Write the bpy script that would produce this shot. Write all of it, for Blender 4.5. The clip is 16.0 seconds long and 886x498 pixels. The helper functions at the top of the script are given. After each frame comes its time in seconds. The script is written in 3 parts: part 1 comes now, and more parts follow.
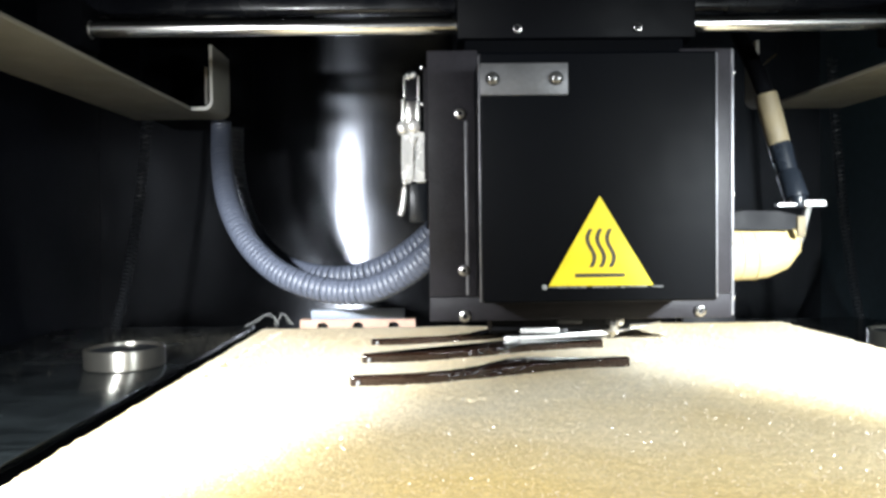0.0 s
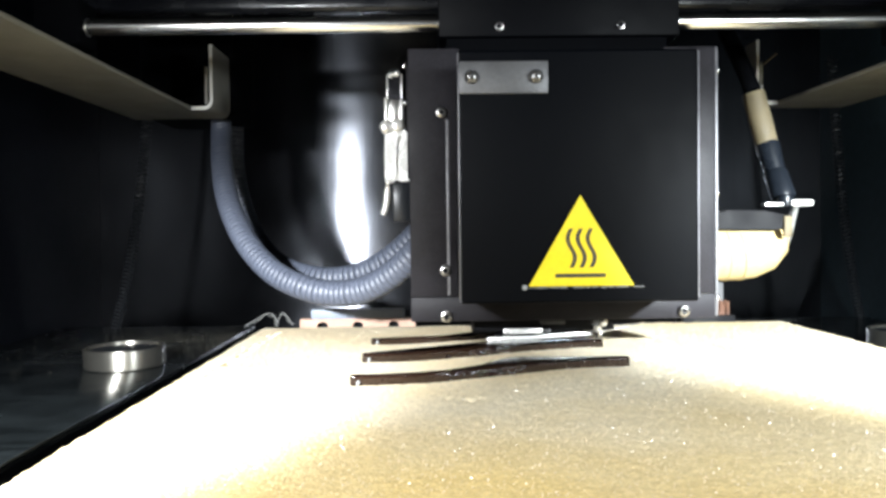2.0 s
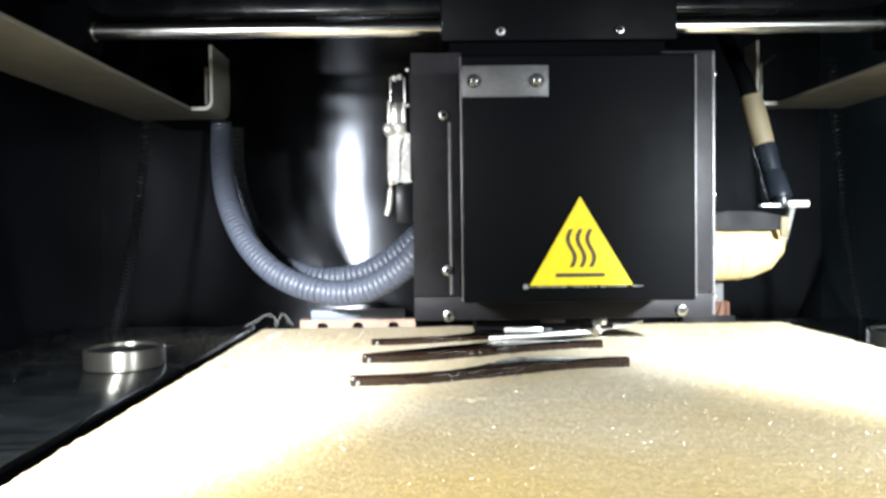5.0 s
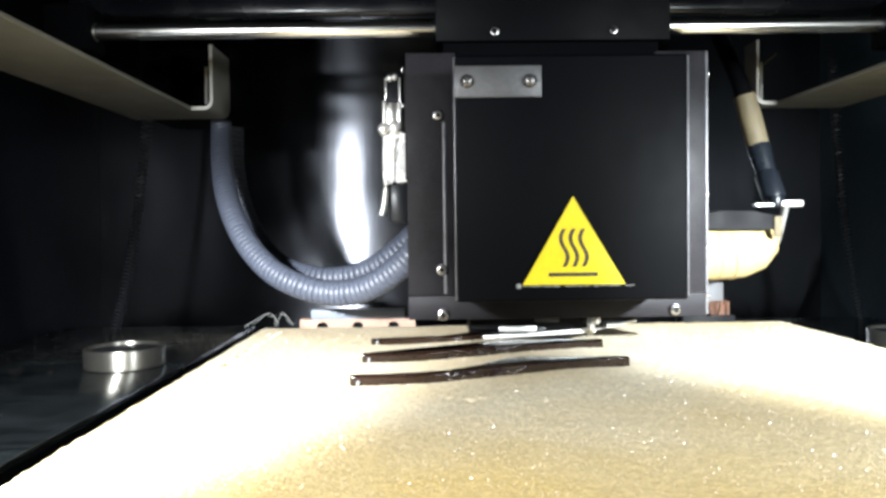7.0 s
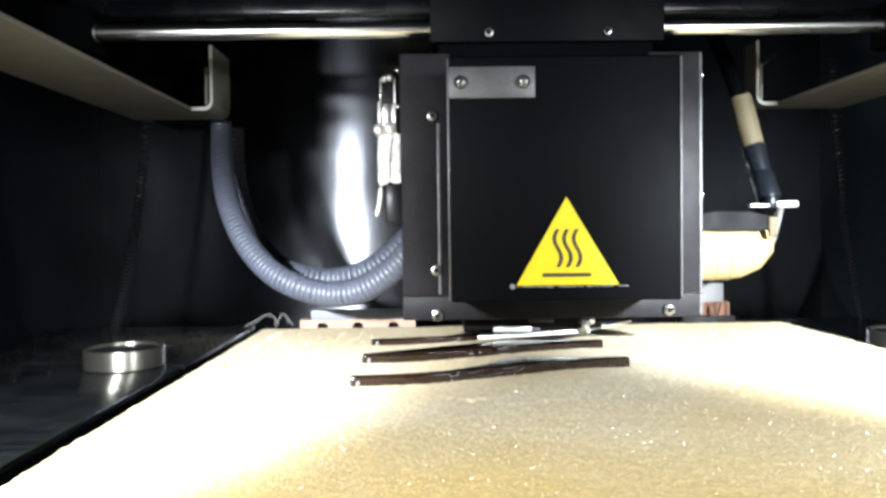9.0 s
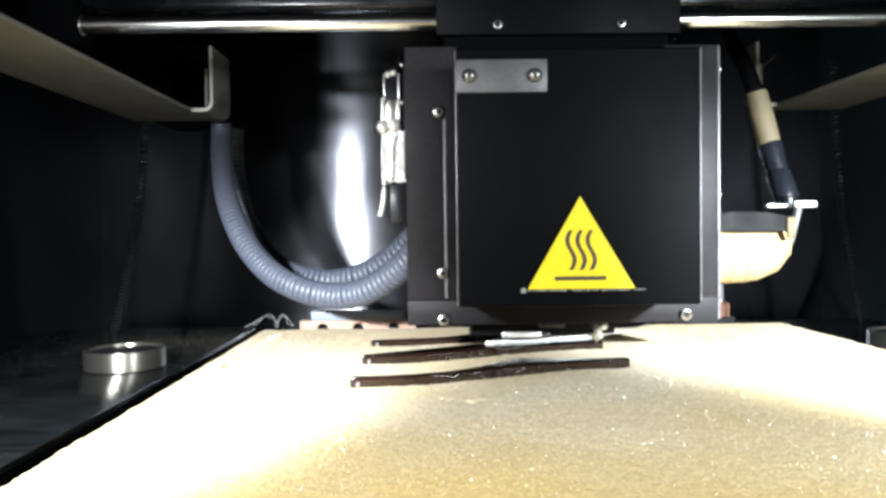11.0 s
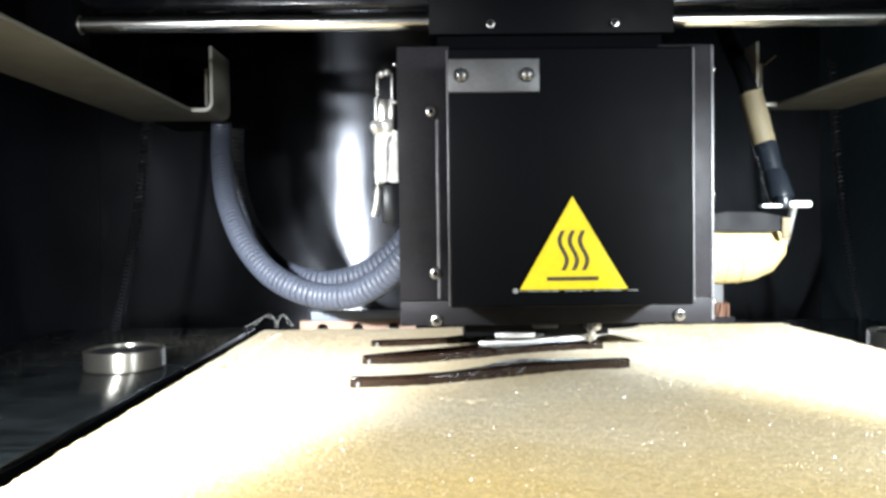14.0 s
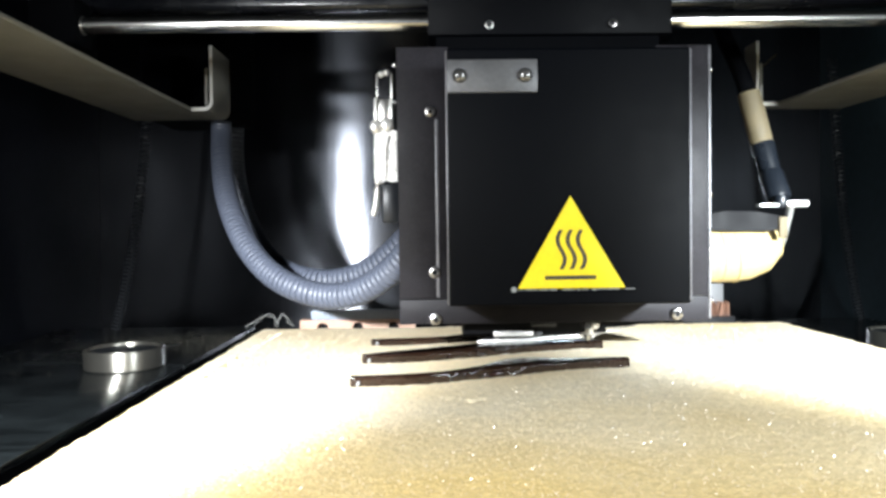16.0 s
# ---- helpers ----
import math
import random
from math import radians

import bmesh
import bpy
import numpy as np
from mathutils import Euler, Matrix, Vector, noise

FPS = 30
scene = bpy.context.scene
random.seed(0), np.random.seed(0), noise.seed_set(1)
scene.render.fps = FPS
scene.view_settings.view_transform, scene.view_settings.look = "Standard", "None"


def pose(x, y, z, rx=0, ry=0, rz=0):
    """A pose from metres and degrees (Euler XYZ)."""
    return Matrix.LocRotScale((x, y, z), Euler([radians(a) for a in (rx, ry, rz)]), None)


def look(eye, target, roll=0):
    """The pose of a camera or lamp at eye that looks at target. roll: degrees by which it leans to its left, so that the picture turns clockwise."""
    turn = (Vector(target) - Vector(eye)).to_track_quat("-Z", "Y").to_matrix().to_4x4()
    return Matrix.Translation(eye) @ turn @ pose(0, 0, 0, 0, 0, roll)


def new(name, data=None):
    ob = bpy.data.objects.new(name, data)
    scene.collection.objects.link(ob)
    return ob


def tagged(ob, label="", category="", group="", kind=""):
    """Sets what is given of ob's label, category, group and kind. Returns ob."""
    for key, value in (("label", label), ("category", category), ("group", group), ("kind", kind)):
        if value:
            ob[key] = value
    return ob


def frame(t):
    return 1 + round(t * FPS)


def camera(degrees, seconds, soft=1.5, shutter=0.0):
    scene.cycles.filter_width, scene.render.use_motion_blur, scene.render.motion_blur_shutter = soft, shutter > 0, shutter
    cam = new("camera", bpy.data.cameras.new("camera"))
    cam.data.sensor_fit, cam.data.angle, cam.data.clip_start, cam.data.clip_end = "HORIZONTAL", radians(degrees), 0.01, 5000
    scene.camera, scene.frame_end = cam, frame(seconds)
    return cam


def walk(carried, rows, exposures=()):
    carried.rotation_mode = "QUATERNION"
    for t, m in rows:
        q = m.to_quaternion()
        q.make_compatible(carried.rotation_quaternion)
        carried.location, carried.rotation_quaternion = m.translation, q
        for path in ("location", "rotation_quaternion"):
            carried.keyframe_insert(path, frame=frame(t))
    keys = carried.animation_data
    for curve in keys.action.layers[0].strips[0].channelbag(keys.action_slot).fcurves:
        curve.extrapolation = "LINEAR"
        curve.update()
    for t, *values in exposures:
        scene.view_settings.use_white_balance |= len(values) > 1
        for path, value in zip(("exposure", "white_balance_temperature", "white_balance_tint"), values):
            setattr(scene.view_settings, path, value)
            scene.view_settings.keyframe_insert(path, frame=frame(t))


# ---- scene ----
# ---- camera: fixed inside the chamber door, trembling a little with the machine ----
EYE = Vector((0.0, 0.0, 0.073))
cam = camera(62.2, 16.0, soft=3.0)


def aim(dip):
    """Camera pose; dip: extra tilt in hundredths of a degree."""
    p, y = radians(-1.6 + dip * 0.01), radians(0.84)
    return look(EYE, EYE + Vector((math.sin(y) * math.cos(p), math.cos(y) * math.cos(p), math.sin(p))), -0.7)


walk(cam, [(t, aim(d)) for t, d in (
    (0, -1), (0.5, -9), (1, -2), (1.5, -6), (2, -5), (2.5, -5), (3, -5), (3.5, -7), (4, 0), (6.5, -1), (7, -4), (7.5, -5),
    (8, -5), (8.5, -1), (9, 0), (11.5, 9), (12, 9), (12.5, 9), (13, 9), (13.5, 9), (14, 9), (14.5, 9), (15, 8), (15.5, 3), (16, 3))])

# ---- light: two small chamber lamps at the front, under the side rails ----
scene.view_settings.exposure = 0.0
world = bpy.data.worlds.new("chamber_world")
scene.world = world
world.use_nodes = True
world.node_tree.nodes["Background"].inputs[0].default_value = (0.5, 0.6, 0.7, 1)
world.node_tree.nodes["Background"].inputs[1].default_value = 0.02


def spot(x, y, z, tx, ty, tz, watts, angle, blend, colour):
    d = bpy.data.lights.new("chamber_lamp", "SPOT")
    d.energy, d.spot_size, d.spot_blend, d.shadow_soft_size, d.color = watts, radians(angle), blend, 0.015, colour
    ob = new("chamber_lamp", d)
    ob.matrix_world = look((x, y, z), (tx, ty, tz))
    return ob


# each lamp: the lens's beam, and the wide spill round it
for x, tx, ty, cone, soft_edge, share, tint in ((-0.173, -0.156, 0.235, 63, 0.6, 1.0, (0.93, 0.97, 1.0)), (0.270, 0.207, 0.385, 52, 0.85, 1.6, (0.88, 0.96, 1.0))):
    spot(x, 0.03, 0.146, tx, ty, 0.012, 36.0 * share, cone, soft_edge, tint)
    spot(x, 0.03, 0.146, x * 0.6, 0.26, 0.0, 8.2, 150, 1.0, tint)


# ---- materials ----
def nodes(name):
    m = bpy.data.materials.new(name)
    m.use_nodes = True
    nt = m.node_tree
    return m, nt, nt.nodes["Principled BSDF"]


def material(name, colour, rough=0.5, metal=0.0, grain=400.0, vary=0.25, bump=0.15, spread=0.1, stretch=(1, 1, 1), spec=0.5):
    """Colour varied at two scales, roughness varied, fine bump. grain: features per metre."""
    m, nt, b = nodes(name)
    n, link = nt.nodes, nt.links.new
    tc = n.new("ShaderNodeTexCoord")
    mp = n.new("ShaderNodeMapping")
    mp.inputs["Scale"].default_value = stretch
    link(tc.outputs["Object"], mp.inputs["Vector"])
    fine, wide = n.new("ShaderNodeTexNoise"), n.new("ShaderNodeTexNoise")
    fine.inputs["Scale"].default_value, fine.inputs["Detail"].default_value = grain, 4
    wide.inputs["Scale"].default_value, wide.inputs["Detail"].default_value = grain / 14, 5
    link(mp.outputs[0], fine.inputs["Vector"])
    link(tc.outputs["Object"], wide.inputs["Vector"])
    mix = n.new("ShaderNodeMath")
    mix.operation = "ADD"
    link(fine.outputs[0], mix.inputs[0])
    link(wide.outputs[0], mix.inputs[1])
    ramp = n.new("ShaderNodeMapRange")
    ramp.inputs["From Min"].default_value, ramp.inputs["From Max"].default_value = 0.6, 1.4
    ramp.inputs["To Min"].default_value, ramp.inputs["To Max"].default_value = 1 - vary, 1 + vary
    link(mix.outputs[0], ramp.inputs["Value"])
    tint = n.new("ShaderNodeVectorMath")
    tint.operation = "SCALE"
    tint.inputs[0].default_value = colour
    link(ramp.outputs[0], tint.inputs["Scale"])
    link(tint.outputs[0], b.inputs["Base Color"])
    rr = n.new("ShaderNodeMapRange")
    rr.inputs["From Min"].default_value, rr.inputs["From Max"].default_value = 0.3, 0.7
    rr.inputs["To Min"].default_value, rr.inputs["To Max"].default_value = max(0.03, rough - spread), min(1, rough + spread)
    link(wide.outputs[0], rr.inputs["Value"])
    link(rr.outputs[0], b.inputs["Roughness"])
    bp = n.new("ShaderNodeBump")
    bp.inputs["Strength"].default_value, bp.inputs["Distance"].default_value = bump, 0.0006
    link(fine.outputs[0], bp.inputs["Height"])
    link(bp.outputs[0], b.inputs["Normal"])
    b.inputs["Metallic"].default_value = metal
    b.inputs["Specular IOR Level"].default_value = spec
    return m


M_COVER = material("black_powder_coat", (0.0008, 0.0011, 0.0019), 0.5, 0, 1800, 0.14, 0.2, 0.03, (1, 1, 1), 0.06)
M_FLANGE = material("black_anodised_aluminium", (0.0142, 0.0132, 0.0158), 0.5, 0.0, 1200, 0.4, 0.2, 0.1, (1, 1, 1), 0.14)
# pale strips that paint the light caught along the head's edges
M_EDGE = material("edge_highlight", (0.16, 0.16, 0.172), 0.45, 0.4, 900, 0.5, 0.2)
M_CARRIAGE = material("black_carriage", (0.0011, 0.0013, 0.0021), 0.5, 0, 900, 0.2, 0.12, 0.05, (1, 1, 1), 0.06)
M_STEEL = material("brushed_steel", (0.55, 0.54, 0.51), 0.30, 1.0, 700, 0.12, 0.12, 0.06, (1, 1, 12))
M_SHAFT = material("ground_shaft", (0.78, 0.77, 0.74), 0.25, 1.0, 500, 0.06, 0.02, 0.02, (0.05, 1, 1))
M_TURNED = material("turned_steel", (0.42, 0.405, 0.36), 0.38, 0.95, 500, 0.10, 0.03, 0.04, (1, 1, 8))
M_BLACKROD = material("blackened_beam", (0.0045, 0.005, 0.0068), 0.24, 0.0, 500, 0.15, 0.04)
for m, axis, streak in ((M_SHAFT, "X", 0.0), (M_TURNED, "Z", 0.75)):
    b = m.node_tree.nodes["Principled BSDF"]
    tangent = m.node_tree.nodes.new("ShaderNodeTangent")
    tangent.direction_type, tangent.axis = "RADIAL", axis
    m.node_tree.links.new(tangent.outputs[0], b.inputs["Tangent"])
    b.inputs["Anisotropic"].default_value, b.inputs["Anisotropic Rotation"].default_value = streak, 0.25
M_ZINC = material("dull_zinc_plate", (0.085, 0.085, 0.088), 0.5, 0.5, 700, 0.2, 0.2)
M_BRIGHT = material("bright_plated_steel", (0.93, 0.92, 0.89), 0.27, 0.55, 420, 0.14, 0.35, 0.08)
M_CHROME = material("bright_tube_steel", (0.97, 0.96, 0.93), 0.36, 1.0, 300, 0.05, 0.03, 0.03)
M_TAPE = material("pale_yellow_wrapped_tape", (0.42, 0.33, 0.165), 0.2, 0.0, 300, 0.16, 0.12, 0.06)
M_GUN = material("dark_gun_steel", (0.045, 0.045, 0.05), 0.3, 0.9, 400, 0.2, 0.1)
# the teal haze on this side is painted into the wall's colour
M_EAST = material("enamel_with_painted_haze", (0.024, 0.039, 0.047), 0.45, 0, 120, 0.3, 0.05, 0.1, (1, 1, 1), 0.2)
M_SCREW = material("socket_screw_steel", (0.42, 0.41, 0.40), 0.26, 1.0, 900, 0.2, 0.1)
M_DARK = material("dark_socket", (0.004, 0.004, 0.005), 0.6, 0, 900, 0.3, 0.1, 0.1, (1, 1, 1), 0.12)
M_DULL = material("dull_screw_steel", (0.17, 0.168, 0.165), 0.3, 0.85, 700, 0.2, 0.15)
M_CUT = material("bare_cut_sheet", (0.42, 0.41, 0.375), 0.45, 0.0, 700, 0.12, 0.1)
# darker than any paint: shade put into the colour of these parts
M_UNLIT = material("near_black_for_shade", (0.0016, 0.0018, 0.0024), 0.8, 0, 700, 0.3, 0.1, 0.05, (1, 1, 1), 0.03)
M_YELLOW = material("yellow_sign_film", (0.64, 0.50, 0.003), 0.45, 0, 500, 0.10, 0.06)
M_INK = material("black_print", (0.02, 0.016, 0.010), 0.5, 0, 800, 0.2, 0.05)
M_RAIL = material("painted_sheet_rail", (0.125, 0.12, 0.102), 0.52, 0.0, 500, 0.14, 0.12)
M_PLATE = material("dark_base_plate", (0.012, 0.0148, 0.016), 0.21, 0.1, 420, 0.85, 0.06, 0.1, (0.06, 1, 1))
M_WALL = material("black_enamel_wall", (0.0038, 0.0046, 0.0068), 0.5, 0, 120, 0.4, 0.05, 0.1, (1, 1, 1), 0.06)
M_HOSE = material("grey_corrugated_plastic", (0.083, 0.095, 0.128), 0.45, 0, 500, 0.12, 0.05)
M_CORD = material("black_coiled_cord", (0.016, 0.018, 0.021), 0.42, 0, 500, 0.2, 0.03, 0.06, (1, 1, 1), 0.5)
M_COPPER = material("pinkish_copper_bar", (0.42, 0.27, 0.20), 0.5, 0.1, 500, 0.15, 0.1)
M_GREYBAR = material("blue_grey_plastic", (0.21, 0.245, 0.30), 0.5, 0, 500, 0.12, 0.08)
M_BRISTLE = material("brown_bristles", (0.12, 0.05, 0.025), 0.7, 0, 1500, 0.4, 0.3, 0.1, (1, 1, 0.1))
M_SLEEVE = material("beige_woven_sleeve", (0.115, 0.092, 0.052), 0.7, 0, 1400, 0.25, 0.5)
M_SHRINK = material("black_shrink_tube", (0.007, 0.009, 0.0125), 0.3, 0, 400, 0.2, 0.1, 0.1, (1, 1, 1), 0.4)
M_PRINT = material("dark_brown_printed_plastic", (0.0145, 0.0068, 0.004), 0.12, 0, 620, 0.7, 0.6, 0.06, (1, 1, 1), 0.65)
M_WIRE = material("pale_filament", (0.22, 0.225, 0.225), 0.4, 0, 500, 0.1, 0.05)
M_CRUMB = material("foam_crumbs", (0.085, 0.08, 0.062), 0.8, 0, 900, 0.4, 0.3)
M_SPARK = material("glassy_foam_grains", (0.62, 0.49, 0.33), 0.25, 0.0, 900, 0.1, 0.02, 0.03, (1, 1, 1), 1.0)


def foam_material():
    """Cream open-cell foam: pores at the millimetre, cloudy wear at the centimetre, yellowed patches, and the front's
    dim golden light.
    """
    m, nt, b = nodes("cream_foam")
    n, link = nt.nodes, nt.links.new
    tc = n.new("ShaderNodeTexCoord")

    nap = n.new("ShaderNodeMapping")
    nap.inputs["Scale"].default_value = (1, 1, 1)
    link(tc.outputs["Object"], nap.inputs["Vector"])

    def noise_tex(scale, detail):
        t = n.new("ShaderNodeTexNoise")
        t.inputs["Scale"].default_value, t.inputs["Detail"].default_value = scale, detail
        link((nap if scale > 100 else tc).outputs["Vector" if scale > 100 else "Object"], t.inputs["Vector"])
        return t
    fine, mid, wide = noise_tex(950, 2), noise_tex(420, 1), noise_tex(9, 3)
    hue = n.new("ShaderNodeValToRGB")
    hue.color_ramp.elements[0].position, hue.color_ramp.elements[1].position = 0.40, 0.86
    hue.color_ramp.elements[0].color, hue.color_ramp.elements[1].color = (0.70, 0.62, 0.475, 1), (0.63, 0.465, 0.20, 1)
    # the dim golden light at the slab's front is painted into the colour
    sep, front, dim_gold = n.new("ShaderNodeSeparateXYZ"), n.new("ShaderNodeMapRange"), n.new("ShaderNodeMath")
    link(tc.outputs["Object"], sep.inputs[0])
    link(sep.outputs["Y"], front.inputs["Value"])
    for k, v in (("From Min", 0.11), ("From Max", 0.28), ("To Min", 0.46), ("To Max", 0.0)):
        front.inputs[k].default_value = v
    dim_gold.operation = "ADD"
    link(wide.outputs[0], dim_gold.inputs[0])
    link(front.outputs[0], dim_gold.inputs[1])
    link(dim_gold.outputs[0], hue.inputs[0])
    add = n.new("ShaderNodeMath")
    add.operation = "MULTIPLY_ADD"
    link(fine.outputs[0], add.inputs[0])
    add.inputs[1].default_value = 1.6
    link(mid.outputs[0], add.inputs[2])
    grain = n.new("ShaderNodeMapRange")
    for k, v in (("From Min", 0.9), ("From Max", 1.7), ("To Min", 0.80), ("To Max", 1.12)):
        grain.inputs[k].default_value = v
    link(add.outputs[0], grain.inputs["Value"])
    mul = n.new("ShaderNodeVectorMath")
    mul.operation = "SCALE"
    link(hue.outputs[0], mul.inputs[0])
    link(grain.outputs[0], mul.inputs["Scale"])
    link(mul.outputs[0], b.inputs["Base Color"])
    b.inputs["Roughness"].default_value = 0.8
    b.inputs["Specular IOR Level"].default_value = 0.25
    vo = n.new("ShaderNodeTexVoronoi")
    vo.inputs["Scale"].default_value = 1000
    link(nap.outputs["Vector"], vo.inputs["Vector"])
    last = None
    for tex, out, strength, depth in ((fine, 0, 0.45, 0.0005), (vo, 0, 0.4, 0.0004)):
        bp = n.new("ShaderNodeBump")
        bp.inputs["Strength"].default_value, bp.inputs["Distance"].default_value = strength, depth
        link(tex.outputs[out], bp.inputs["Height"])
        if last:
            link(last.outputs[0], bp.inputs["Normal"])
        last = bp
    link(last.outputs[0], b.inputs["Normal"])
    return m


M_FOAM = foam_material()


def back_wall_material():
    """Black lacquered steel, brushed so that reflections draw out upright."""
    m = material("brushed_black_panel", (0.13, 0.137, 0.155), 0.195, 1.0, 300, 0.15, 0.02, 0.03, (1, 1, 0.05))
    nt = m.node_tree
    b, tan = nt.nodes["Principled BSDF"], nt.nodes.new("ShaderNodeTangent")
    tan.direction_type, tan.axis = "RADIAL", "X"
    nt.links.new(tan.outputs[0], b.inputs["Tangent"])
    b.inputs["Anisotropic"].default_value = 0.96
    return m


M_BACK = back_wall_material()


# ---- building helpers ----
def bm_new():
    return bmesh.new()


def box(bm, x0, x1, y0, y1, z0, z1, bevel=0.0, seg=2):
    """A box in millimetres with rounded edges."""
    k = bmesh.ops.create_cube(bm, size=1)["verts"]
    for v in k:
        v.co = Vector(((x0 + x1) / 2 + v.co.x * (x1 - x0), (y0 + y1) / 2 + v.co.y * (y1 - y0), (z0 + z1) / 2 + v.co.z * (z1 - z0))) / 1000
    if bevel:
        edges = list({e for v in k for e in v.link_edges})
        bmesh.ops.bevel(bm, geom=edges, offset=bevel / 1000, segments=seg, profile=0.5, affect="EDGES")
    return bm


def lathe(bm, p0, p1, profile, seg=20):
    """Surface of revolution about the line p0 to p1 (millimetres); profile: (share of the length, radius)."""
    p0, p1 = Vector(p0) / 1000, Vector(p1) / 1000
    ax = (p1 - p0).normalized()
    side = ax.orthogonal().normalized()
    up = ax.cross(side)
    rings = []
    for s, r in profile:
        c = p0.lerp(p1, s)
        rings.append([bm.verts.new(c + (side * math.cos(a) + up * math.sin(a)) * r / 1000)
                      for a in (2 * math.pi * i / seg for i in range(seg))])
    for a, b in zip(rings, rings[1:]):
        for i in range(seg):
            j = (i + 1) % seg
            bm.faces.new((a[i], a[j], b[j], b[i]))
    bm.faces.new(list(reversed(rings[0])))
    bm.faces.new(rings[-1])
    return bm


def cyl(bm, p0, p1, r, seg=20, soft=0.0):
    if not soft:
        return lathe(bm, p0, p1, ((0, r), (1, r)), seg)
    k = soft / (Vector(p1) - Vector(p0)).length
    return lathe(bm, p0, p1, ((0, r - soft), (k * 0.35, r - soft * 0.3), (k, r), (1 - k, r), (1 - k * 0.35, r - soft * 0.3), (1, r - soft)), seg)


def sweep(bm, pts, r, seg=8):
    """Round rod along points (millimetres); r: radius, or one for each point."""
    pts = [Vector(p) / 1000 for p in pts]
    n = len(pts)
    side = None
    rings = []
    for i, p in enumerate(pts):
        t = (pts[min(i + 1, n - 1)] - pts[max(i - 1, 0)]).normalized()
        side = t.orthogonal().normalized() if side is None else (side - t * side.dot(t)).normalized()
        up = t.cross(side)
        rr = (r[i] if isinstance(r, (list, tuple)) else r) / 1000
        rings.append([bm.verts.new(p + (side * math.cos(a) + up * math.sin(a)) * rr) for a in (2 * math.pi * k / seg for k in range(seg))])
    for a, b in zip(rings, rings[1:]):
        for i in range(seg):
            j = (i + 1) % seg
            bm.faces.new((a[i], a[j], b[j], b[i]))
    bm.faces.new(list(reversed(rings[0])))
    bm.faces.new(rings[-1])
    return bm


def prism(bm, outline, y0, y1):
    """Outline of (x, z) millimetres, thick from y0 to y1."""
    a = [bm.verts.new(Vector((x, y0, z)) / 1000) for x, z in outline]
    b = [bm.verts.new(Vector((x, y1, z)) / 1000) for x, z in outline]
    bm.faces.new(a)
    bm.faces.new(list(reversed(b)))
    n = len(a)
    for i in range(n):
        j = (i + 1) % n
        bm.faces.new((a[j], a[i], b[i], b[j]))
    return bm


def mesh(name, bm, mat, smooth=35):
    bmesh.ops.recalc_face_normals(bm, faces=bm.faces)
    me = bpy.data.meshes.new(name)
    bm.to_mesh(me)
    bm.free()
    me.materials.append(mat)
    if smooth:
        for p in me.polygons:
            p.use_smooth = True
        me.set_sharp_from_angle(angle=radians(smooth))
    return me


def part(name, bm, mat, parent, label="", base=None, smooth=35):
    """A mesh, in the machine's coordinates, as one part of a thing whose base stands at base."""
    ob = new(name, mesh(name, bm, mat, smooth))
    ob.parent = parent
    if base is not None:
        ob.location = -Vector(base)
    return tagged(ob, label)


def thing(name, bm, mat, label, category, group="", kind="", smooth=35):
    return tagged(new(name, mesh(name, bm, mat, smooth)), label, category, group, kind)


def empty(name, base, label, category, group=""):
    ob = new(name)
    ob.empty_display_size = 0.01
    ob.location = base
    return tagged(ob, label, category, group)


# the slab and all that stands at its level are scaled 1.26 times about the camera's eye, keeping their view
EYE_SCALE = Matrix.Translation((0, 0, 0.073)) @ Matrix.Scale(1.26, 4) @ Matrix.Translation((0, 0, -0.073))


def settle(ob):
    """Scales a still thing and its parts about the camera's eye, so that they look the same from there."""
    if ob.type == "EMPTY":
        ob.location = EYE_SCALE @ ob.location
        for o in ob.children:
            o.location = -ob.location
    for o in (ob, *ob.children_recursive):
        if o.type == "MESH":
            o.data.transform(EYE_SCALE)
    return ob


# ---- the chamber ----
def chamber():
    L, R, F, B, T, D = -357, 425, -160, 800, 430, -70
    thing("floor", box(bm_new(), L, R, F, B + 80, D - 10, D), M_WALL, "black enamelled chamber floor", "floor", kind="structure")
    thing("ceiling", box(bm_new(), L, R, F, B + 80, T, T + 10), M_WALL, "black enamelled chamber ceiling", "ceiling", kind="structure")
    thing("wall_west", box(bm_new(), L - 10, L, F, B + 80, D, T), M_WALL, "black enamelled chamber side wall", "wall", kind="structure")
    thing("wall_east", box(bm_new(), R, R + 10, F, B + 80, D, T), M_EAST, "black enamelled chamber side wall with teal haze in its colour", "wall", kind="structure")
    thing("wall_south", box(bm_new(), L, R, F - 10, F, D, T), M_WALL, "black chamber door panel behind the camera", "wall", kind="structure")
    north = box(bm_new(), L, R, 0, 10, -32, T + 42)
    bmesh.ops.transform(north, matrix=pose(0, 0.796, -0.040, -0.6), verts=north.verts)
    thing("wall_north", north, M_BACK, "upright brushed black metal back panel", "wall", kind="structure")


